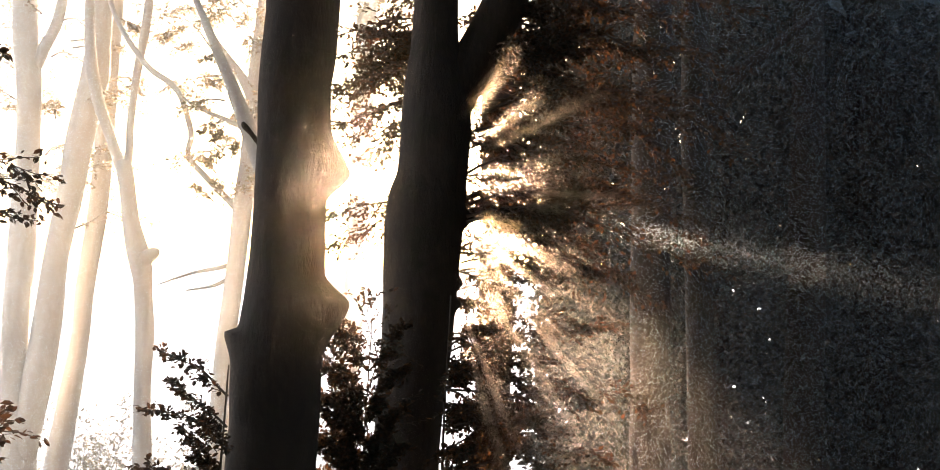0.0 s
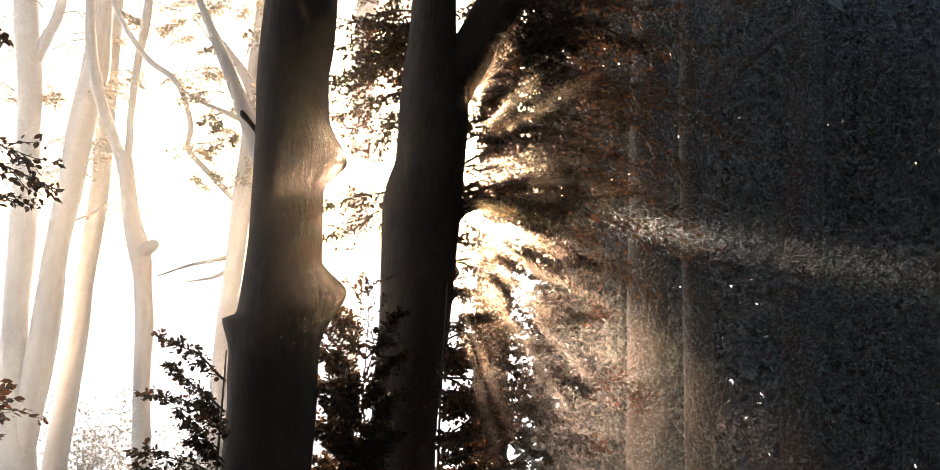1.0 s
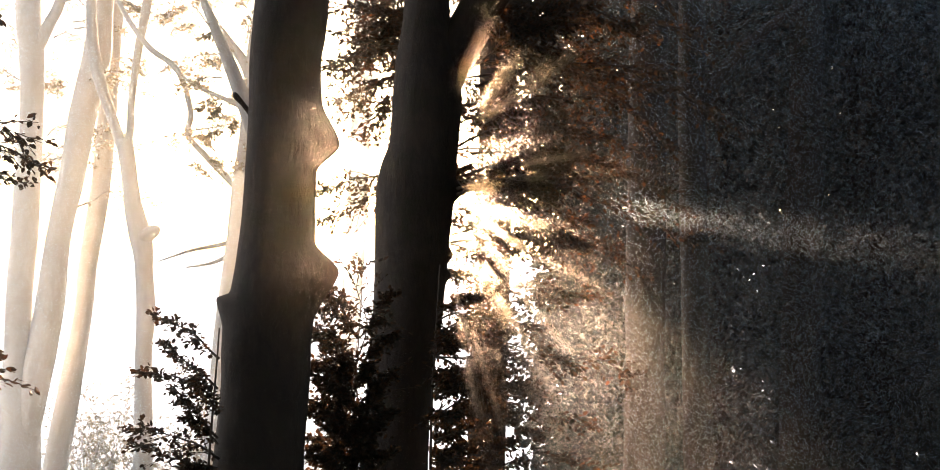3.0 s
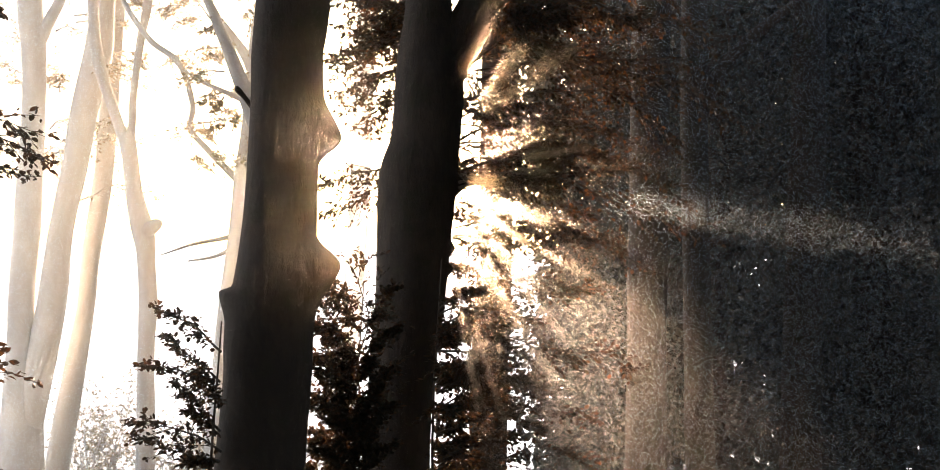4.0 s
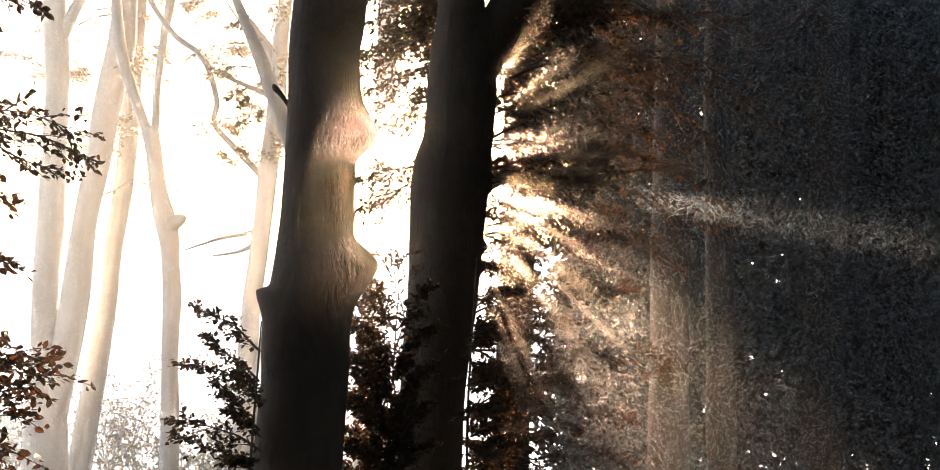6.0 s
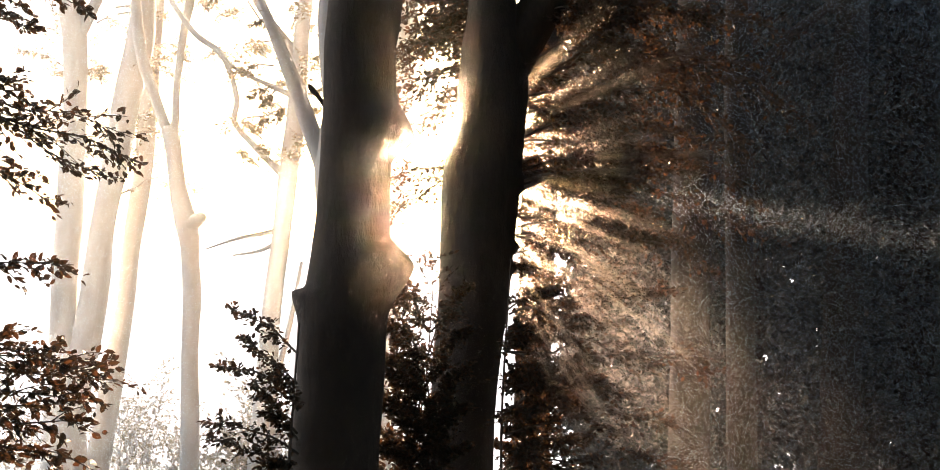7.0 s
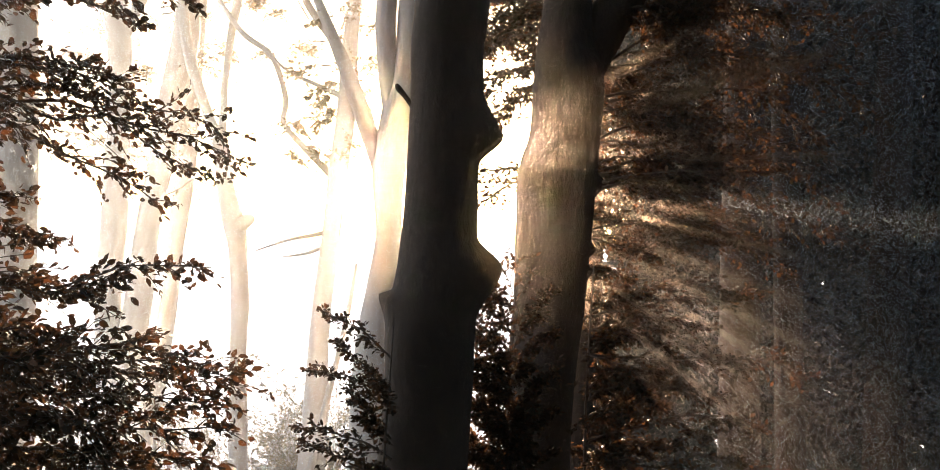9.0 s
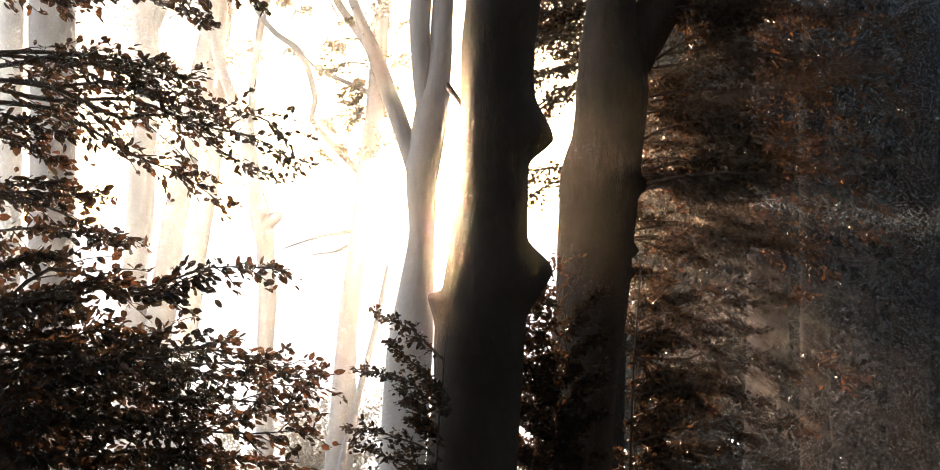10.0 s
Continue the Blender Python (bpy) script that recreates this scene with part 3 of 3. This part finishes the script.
S2 = [
    ((-3.54, 2.30, 4.45), (-2.36, 2.60, 4.75)),
    ((-3.54, 2.30, 4.42), (-2.64, 2.50, 4.69)),
    ((-3.54, 2.30, 4.35), (-2.21, 2.70, 4.36)),
    ((-3.54, 2.30, 4.30), (-2.18, 2.70, 4.25)),
    ((-3.53, 2.30, 4.26), (-2.45, 2.50, 4.44)),
    ((-3.53, 2.30, 4.16), (-2.26, 2.60, 4.13)),
    ((-3.52, 2.30, 4.07), (-2.13, 2.60, 4.01)),
    ((-3.54, 2.30, 4.45), (-2.88, 2.30, 4.66)),
    ((-3.54, 2.30, 4.35), (-2.75, 2.30, 4.47)),
    ((-3.53, 2.30, 4.26), (-2.62, 2.30, 4.29)),
    ((-3.52, 2.30, 4.12), (-2.58, 2.40, 4.08)),
    ((-3.52, 2.30, 3.98), (-2.40, 2.40, 3.92)),
    ((-3.51, 2.30, 3.88), (-2.12, 2.60, 3.86)),
    ((-3.55, 2.30, 4.59), (-3.07, 2.40, 4.55)),
    ((-3.47, 2.20, 4.23), (-2.82, 2.20, 4.38)),
    ((-3.45, 2.20, 4.04), (-2.86, 2.20, 4.16)),
    ((-3.45, 2.20, 3.91), (-2.75, 2.30, 3.96)),
    ((-3.56, 2.30, 4.66), (-3.13, 2.40, 4.75)),
]
S3 = [
    ((-3.51, 3.20, 6.23), (-2.72, 3.60, 6.22)),
    ((-3.60, 3.20, 6.20), (-2.95, 3.50, 6.07)),
    ((-3.95, 3.00, 6.12), (-3.40, 3.30, 6.11)),
    ((-3.36, 3.20, 6.29), (-2.83, 3.50, 6.25)),
]
S4 = [
    ((-3.81, 2.70, 5.43), (-3.38, 2.90, 5.34)),
    ((-3.80, 2.70, 5.30), (-3.43, 2.90, 5.26)),
    ((-3.72, 2.60, 5.10), (-3.11, 2.90, 4.88)),
    ((-3.72, 2.60, 4.97), (-3.18, 2.80, 5.05)),
    ((-3.71, 2.60, 4.84), (-3.11, 2.80, 4.85)),
    ((-3.72, 2.60, 5.02), (-3.35, 2.80, 5.11)),
]

BUSHM += [((-0.85, 5.65, z), (-0.85 + dx, 5.5 + dy, z + 0.35)) for z in (3.1, 3.4, 3.7, 4.0, 4.3) for dx, dy in ((-0.36, -0.1), (-0.2, -0.25), (0.3, -0.1))]
BUSHM += [((-0.87, 5.65, z - 0.2), (-0.87 + dx, 5.6 + dy, z)) for z in (2.9, 3.2, 3.5, 3.8, 4.1) for dx, dy in ((-0.42, 0.1), (-0.28, -0.2), (0.15, -0.2))]
LOWR += [((-0.24, 5.8, z - 0.15), (-0.2 + dx, 5.9 + dy, z)) for z in (2.9, 3.25, 3.6, 3.95, 4.3) for dx, dy in ((0.12, 0.3), (0.32, -0.1))]
S2 += [((a[0], a[1] + 0.12, a[2] - 0.07), (b[0] - 0.06 * (k % 3), b[1] + 0.22, b[2] - 0.06)) for k, (a, b) in enumerate(S2) if b[2] < 4.5 and k % 2]
LOWR += [((-0.24, 5.8, z), (-0.24 + dx, 5.5 + dy, z + 0.15)) for z in (3.0, 3.3, 3.6, 3.9, 4.2) for dx, dy in ((0.3, 0.35), (0.65, 0.2), (0.15, -0.45))]
NEAR = dict(sag=0.08, spread=0.4, twigs=21, per=13, leaf_size=0.044, r=0.01, flat=1.1)
sapling((-1.72, 4.72, 0), 4.4, BUSHL, "young beech with brown leaves beside the dark trunk", "saplings", 0.02, **NEAR)
DENSE = dict(NEAR, twigs=27, per=16)
sapling((-0.86, 5.65, 0), 4.7, BUSHM, "thin leafy sapling between the two dark trunks", "saplings", 0.014, **DENSE)
sapling((-0.24, 5.75, 0), 4.9, LOWR, "bushy young beech with russet leaves under the forked tree", "saplings", 0.02, **DENSE)
UNDER = []
for k in range(12):                                        # spreads round its stem, low and wide
    z = 2.5 + 2.2 * (k + RNG.uniform()) / 12
    UNDER.append(((0.05, 7.3, z - 0.15), (0.05 + RNG.uniform(-0.6, 0.7), 7.2 + RNG.uniform(-0.55, 0.5), z + RNG.uniform(-0.1, 0.3))))
sapling((0.05, 7.3, 0), 4.9, UNDER, "leafy young beech in the haze behind the forked tree", "saplings", 0.02, sag=0.08, spread=0.5, twigs=26, per=16, leaf_size=0.052, r=0.01, flat=1.0, fine="oval")
sapling((-4.15, 3.1, 0), 7.0, S1 + S3, "beech sapling with long drooping sprays of brown leaves", "saplings", 0.035, sag=0.08, spread=0.34, twigs=22, per=12, leaf_size=0.053, r=0.014, flat=0.9)
sapling((-3.85, 2.4, 0), 6.0, S4, "beech sapling with flat sprays of dark leaves", "saplings", 0.03, sag=0.05, spread=0.36, twigs=18, per=12, leaf_size=0.048, r=0.01)
sapling((-3.75, 2.1, 0), 5.0, S2, "dense leafy bush of dark brown leaves", "saplings", 0.03, sag=0.05, spread=0.35, twigs=27, per=15, leaf_size=0.047, r=0.012)


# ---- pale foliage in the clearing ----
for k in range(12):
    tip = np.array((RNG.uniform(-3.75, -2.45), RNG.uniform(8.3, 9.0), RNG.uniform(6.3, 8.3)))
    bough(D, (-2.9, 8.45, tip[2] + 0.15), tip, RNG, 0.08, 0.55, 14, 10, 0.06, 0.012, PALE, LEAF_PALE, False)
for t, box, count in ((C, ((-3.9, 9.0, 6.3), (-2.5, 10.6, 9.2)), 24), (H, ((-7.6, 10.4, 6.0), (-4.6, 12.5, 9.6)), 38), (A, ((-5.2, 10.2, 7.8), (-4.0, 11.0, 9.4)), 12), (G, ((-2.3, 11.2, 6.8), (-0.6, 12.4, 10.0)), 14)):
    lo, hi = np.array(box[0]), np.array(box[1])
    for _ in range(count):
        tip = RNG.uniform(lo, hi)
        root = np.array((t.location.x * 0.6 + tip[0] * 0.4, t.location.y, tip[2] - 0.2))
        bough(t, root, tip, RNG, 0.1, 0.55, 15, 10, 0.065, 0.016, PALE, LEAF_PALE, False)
for k in range(22):
    x, y = RNG.uniform(-9.5, -1.4), RNG.uniform(12.0, 16.5)
    h = RNG.uniform(2.0, 3.6)
    sh = thing("shrub", (x, y, 0), "pale twiggy shrub in the bright mist", "shrub", "pale shrubs")
    for j in range(9):
        a = RNG.uniform(0, 2 * math.pi)
        z = RNG.uniform(0.2, 0.75) * h
        w = RNG.uniform(0.6, 1.3)
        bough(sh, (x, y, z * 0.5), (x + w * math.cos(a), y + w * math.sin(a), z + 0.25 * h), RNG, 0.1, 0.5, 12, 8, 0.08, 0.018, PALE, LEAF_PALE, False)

# ---- tree tops, above the view ----
def crown(t, x, y, z0, r, n, leaves, wood):
    """Spreading top limbs and an uneven cloud of leaf clumps with gaps."""
    for k in range(4):
        a = 1.7 * k + x
        e = r * RNG.uniform(0.5, 0.9)
        limb("limb", [(x, y, z0 - 0.6, 0.07), (x + 0.4 * e * math.cos(a), y + 0.4 * e * math.sin(a), z0 + 0.5, 0.05), (x + e * math.cos(a), y + e * math.sin(a), z0 + 1.4, 0.02)], wood, t, 7, 0.25, 0.1)
    hubs = RNG.normal(0, 1, (14, 3)) * (0.5 * r, 0.5 * r, 0.7) + (x, y, z0 + 1.6)
    at = hubs[RNG.integers(0, 14, n)] + RNG.normal(0, 0.42, (n, 3))
    at = at[at[:, 2] > z0]
    leaf_cloud("crown", at, RNG.normal(0, 1, at.shape), RNG.uniform(0.14, 0.3, len(at)), leaves, t, RNG, flat=0.4, fine=False)


crown(tree, -1.15, 5.3, 10.2, 2.0, 1500, LEAF, BARK)
crown(tree2, 0.1, 6.6, 10.2, 2.2, 1500, LEAF, BARK)
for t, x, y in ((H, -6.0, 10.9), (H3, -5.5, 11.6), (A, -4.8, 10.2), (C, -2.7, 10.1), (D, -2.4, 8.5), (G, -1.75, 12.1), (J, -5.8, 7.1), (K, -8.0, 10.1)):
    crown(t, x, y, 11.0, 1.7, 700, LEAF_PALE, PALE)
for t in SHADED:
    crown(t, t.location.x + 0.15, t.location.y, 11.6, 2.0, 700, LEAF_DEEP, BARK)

# ---- dark woods on the shaded side; unseen leaf cover overhead and behind, added to block light ----
woods = tagged(new("forest"), "dense dark woodland in deep shade", "forest", kind="stuff")


def thin(p, f, hole, seed):
    """Leaves stand thinner in a few patches, where the sky glints through."""
    return RNG.uniform() < (1.0 if noise.noise(Vector(p) * f + Vector((seed, 0, 0))) < hole else 0.45)


GAPS = ((1.95, 5.3, 0.16), (1.5, 4.0, 0.45), (1.1, 3.4, 0.4))   # x, z at y = 6 and width of the gaps that let the sun through


def gap(p):
    u, v = p[0] - (p[1] - 6) * SUN_WAY.x / SUN_WAY.y, p[2] - (p[1] - 6) * SUN_WAY.z / SUN_WAY.y
    return any(math.hypot(u - a, v - b) < r for a, b, r in GAPS)


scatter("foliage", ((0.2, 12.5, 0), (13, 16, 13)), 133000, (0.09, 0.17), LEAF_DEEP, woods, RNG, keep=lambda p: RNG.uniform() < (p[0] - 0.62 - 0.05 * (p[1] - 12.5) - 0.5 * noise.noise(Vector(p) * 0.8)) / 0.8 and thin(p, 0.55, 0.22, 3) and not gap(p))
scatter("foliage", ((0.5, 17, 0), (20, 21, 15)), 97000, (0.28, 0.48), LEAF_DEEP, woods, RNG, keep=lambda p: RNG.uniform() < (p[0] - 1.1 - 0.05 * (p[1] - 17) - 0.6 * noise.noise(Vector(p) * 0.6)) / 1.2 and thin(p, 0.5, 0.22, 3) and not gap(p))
# Roof and walls of leaves out of view, added to keep light off near trunks.
canopy = tagged(new("canopy"), "unseen leaf canopy and leaf walls added to shade the wood", "canopy", kind="stuff")
scatter("foliage", ((-3.2, -9, 9.2), (15, 12, 11.5)), 11400, (0.35, 0.7), LEAF_DEEP, canopy, RNG, keep=lambda p: p[0] > -2.6 + 0.5 * noise.noise(Vector(p) * 0.4) and (p[1] < 8.2 or p[0] > 1.5) and (p[1] < 4 or p[0] < 2 or RNG.uniform() < 0.15))
scatter("foliage", ((11, -9, 0), (14, 16, 12)), 7200, (0.35, 0.7), LEAF_DEEP, canopy, RNG)
scatter("foliage", ((-9, -11, 0), (13, -8, 12)), 9000, (0.35, 0.7), LEAF_DEEP, canopy, RNG)
scatter("foliage", ((-9, -9, 0), (-6, 1.5, 12)), 19000, (0.35, 0.7), LEAF_DEEP, canopy, RNG)
scatter("foliage", ((-8, -9, 9.5), (-2.8, 1.0, 12)), 6000, (0.35, 0.7), LEAF_DEEP, canopy, RNG)


# ---- mist that the sun lights ----
def droplet_flecks(name, at, length, width, rng, spread, material):
    """Fine flecks of droplets, each turned broadside to the sun, more or less (spread)."""
    at = np.asarray(at, float)
    n = len(at)
    nor = np.array(SUN_WAY) + rng.normal(0, 1, (n, 3)) * spread
    nor /= np.linalg.norm(nor, axis=1)[:, None]
    way = np.cross(nor, rng.normal(0, 1, (n, 3)))
    way /= np.linalg.norm(way, axis=1)[:, None]
    side = np.cross(nor, way) * (width / 2)
    half = way * (length / 2) * rng.uniform(0.5, 1.0, (n, 1))
    v = np.stack([at - half - side, at - half + side, at + half], 1).reshape(-1, 3)
    me = bpy.data.meshes.new(name)
    me.vertices.add(3 * n)
    me.vertices.foreach_set("co", v.astype(np.float32).ravel())
    me.loops.add(3 * n)
    me.loops.foreach_set("vertex_index", np.arange(3 * n, dtype=np.int32))
    me.polygons.add(n)
    me.polygons.foreach_set("loop_start", np.arange(0, 3 * n, 3, dtype=np.int32))
    me.materials.append(material)
    me.update(calc_edges=True)
    me.validate()
    return me


def along_sun(at):
    """Where each place lies across the sun's rays: its x and z carried along them to y = 6."""
    return at[:, 0] - (at[:, 1] - 6) * SUN_WAY.x / SUN_WAY.y, at[:, 2] - (at[:, 1] - 6) * SUN_WAY.z / SUN_WAY.y


def drift(at, f, low, seed, sharp=1.3):
    """Puts light streaks into the mist's shape, as drifts strung along the sun's rays: f sets their size, low how thin
    it gets between them.
    """
    u, v = along_sun(at)
    keep = [low + (1 - low) * min(1.0, max(0.0, 0.45 + sharp * noise.noise(Vector((a * f + seed, b * 1.3 * f, c * 0.12 * f))))) for a, b, c in zip(u, v, at[:, 1])]
    return at[RNG.uniform(0, 1, len(at)) < np.array(keep)]


def mist(at, length, width, spread, material, label):
    return tagged(new("mist", droplet_flecks("mist", at, length, width, RNG, spread, material)), label, "mist", kind="stuff")


def cloud(lo, hi, count):
    return RNG.uniform(lo, hi, (count, 3))


def shafts(count, side, height, reach, radius, each):
    """Sunbeams put into the mist's shape, as narrow shafts along the sun's rays; side and height bound their places at
    y = 6, reach how near and far they go.
    """
    rows = []
    for _ in range(count):
        x, z, r = RNG.uniform(*side), RNG.uniform(*height), RNG.uniform(*radius)
        y = RNG.uniform(*reach, each)
        rows.append(np.stack([x + (y - 6) * SUN_WAY.x / SUN_WAY.y + RNG.normal(0, r, each), y, z + (y - 6) * SUN_WAY.z / SUN_WAY.y + RNG.normal(0, r, each)], 1))
    return np.vstack(rows)


at = np.vstack([cloud((-2.4, 1.9, 2.8), (-0.3, 4.3, 7.2), 190000), cloud((-2.4, 4.3, 2.8), (-0.45, 6.4, 7.2), 40000)])
mist(at, 0.004, 0.00055, 0.06, DROPLETS, "thin mist hanging round the dark trunks")
mist(cloud((-4.6, 0.9, 3.7), (-1.75, 3.3, 6.8), 115000), 0.012, 0.0003, 0.4, DRIZZLE, "sunlit mist among the leafy sprays")
at = np.vstack([shafts(18, (-0.12, 0.42), (4.1, 6.6), (2.8, 5.6), (0.012, 0.032), 4000), shafts(22, (-0.14, 0.45), (3.9, 6.6), (4.2, 10.4), (0.018, 0.05), 5000), shafts(14, (0.2, 1.0), (3.4, 6.2), (3.0, 10.0), (0.03, 0.08), 5000)])
mist(at, 0.012, 0.0008, 0.07, BEAM, "sunbeams shaped as shafts of lit mist past the forked tree")
for x, z, r in GAPS:
    wide = r > 0.3
    at = shafts(int(32 * r), (x - 0.6 * r, x + 0.6 * r), (z - 0.6 * r, z + 0.6 * r), (2.6, 9.5), (0.3 * r, 0.6 * r), 5000)
    mist(at, 0.008, 0.00019 if wide else 0.0003, 0.4, HAZE if wide else DRIZZLE, "long faint sunbeam shaped in mist before the shaded wood")
mist(drift(cloud((0.3, 7.2, 2.5), (3.2, 11.5, 8.0), 160000), 1.6, 0.3, 5.0, 1.8), 0.014, 0.00022, 0.4, HAZE, "lit haze behind the forked tree")
mist(drift(cloud((0.4, 5.0, 1.5), (3.4, 10.6, 4.9), 110000), 1.0, 0.4, 5.0, 1.6), 0.014, 0.00018, 0.4, HAZE, "brown haze under the crown of the forked tree")
mist(drift(cloud((1.8, 7.0, 1.5), (9.5, 12.0, 10.0), 340000), 0.5, 0.5, 8.0), 0.02, 0.0045, 2.0, DRIZZLE, "dim mist before the shaded wood")
mist(drift(cloud((-10, 6.0, 0.3), (-1.0, 9.7, 10.5), 640000), 0.5, 0.35, 11.0), 0.017, 0.0028, 0.4, DRIZZLE, "bright morning mist drifting through the clearing")
mist(cloud((-8, 4.0, 1.5), (-3.2, 6.0, 9.5), 60000), 0.1, 0.0008, 0.4, DRIZZLE, "bright mist at the edge of the clearing")
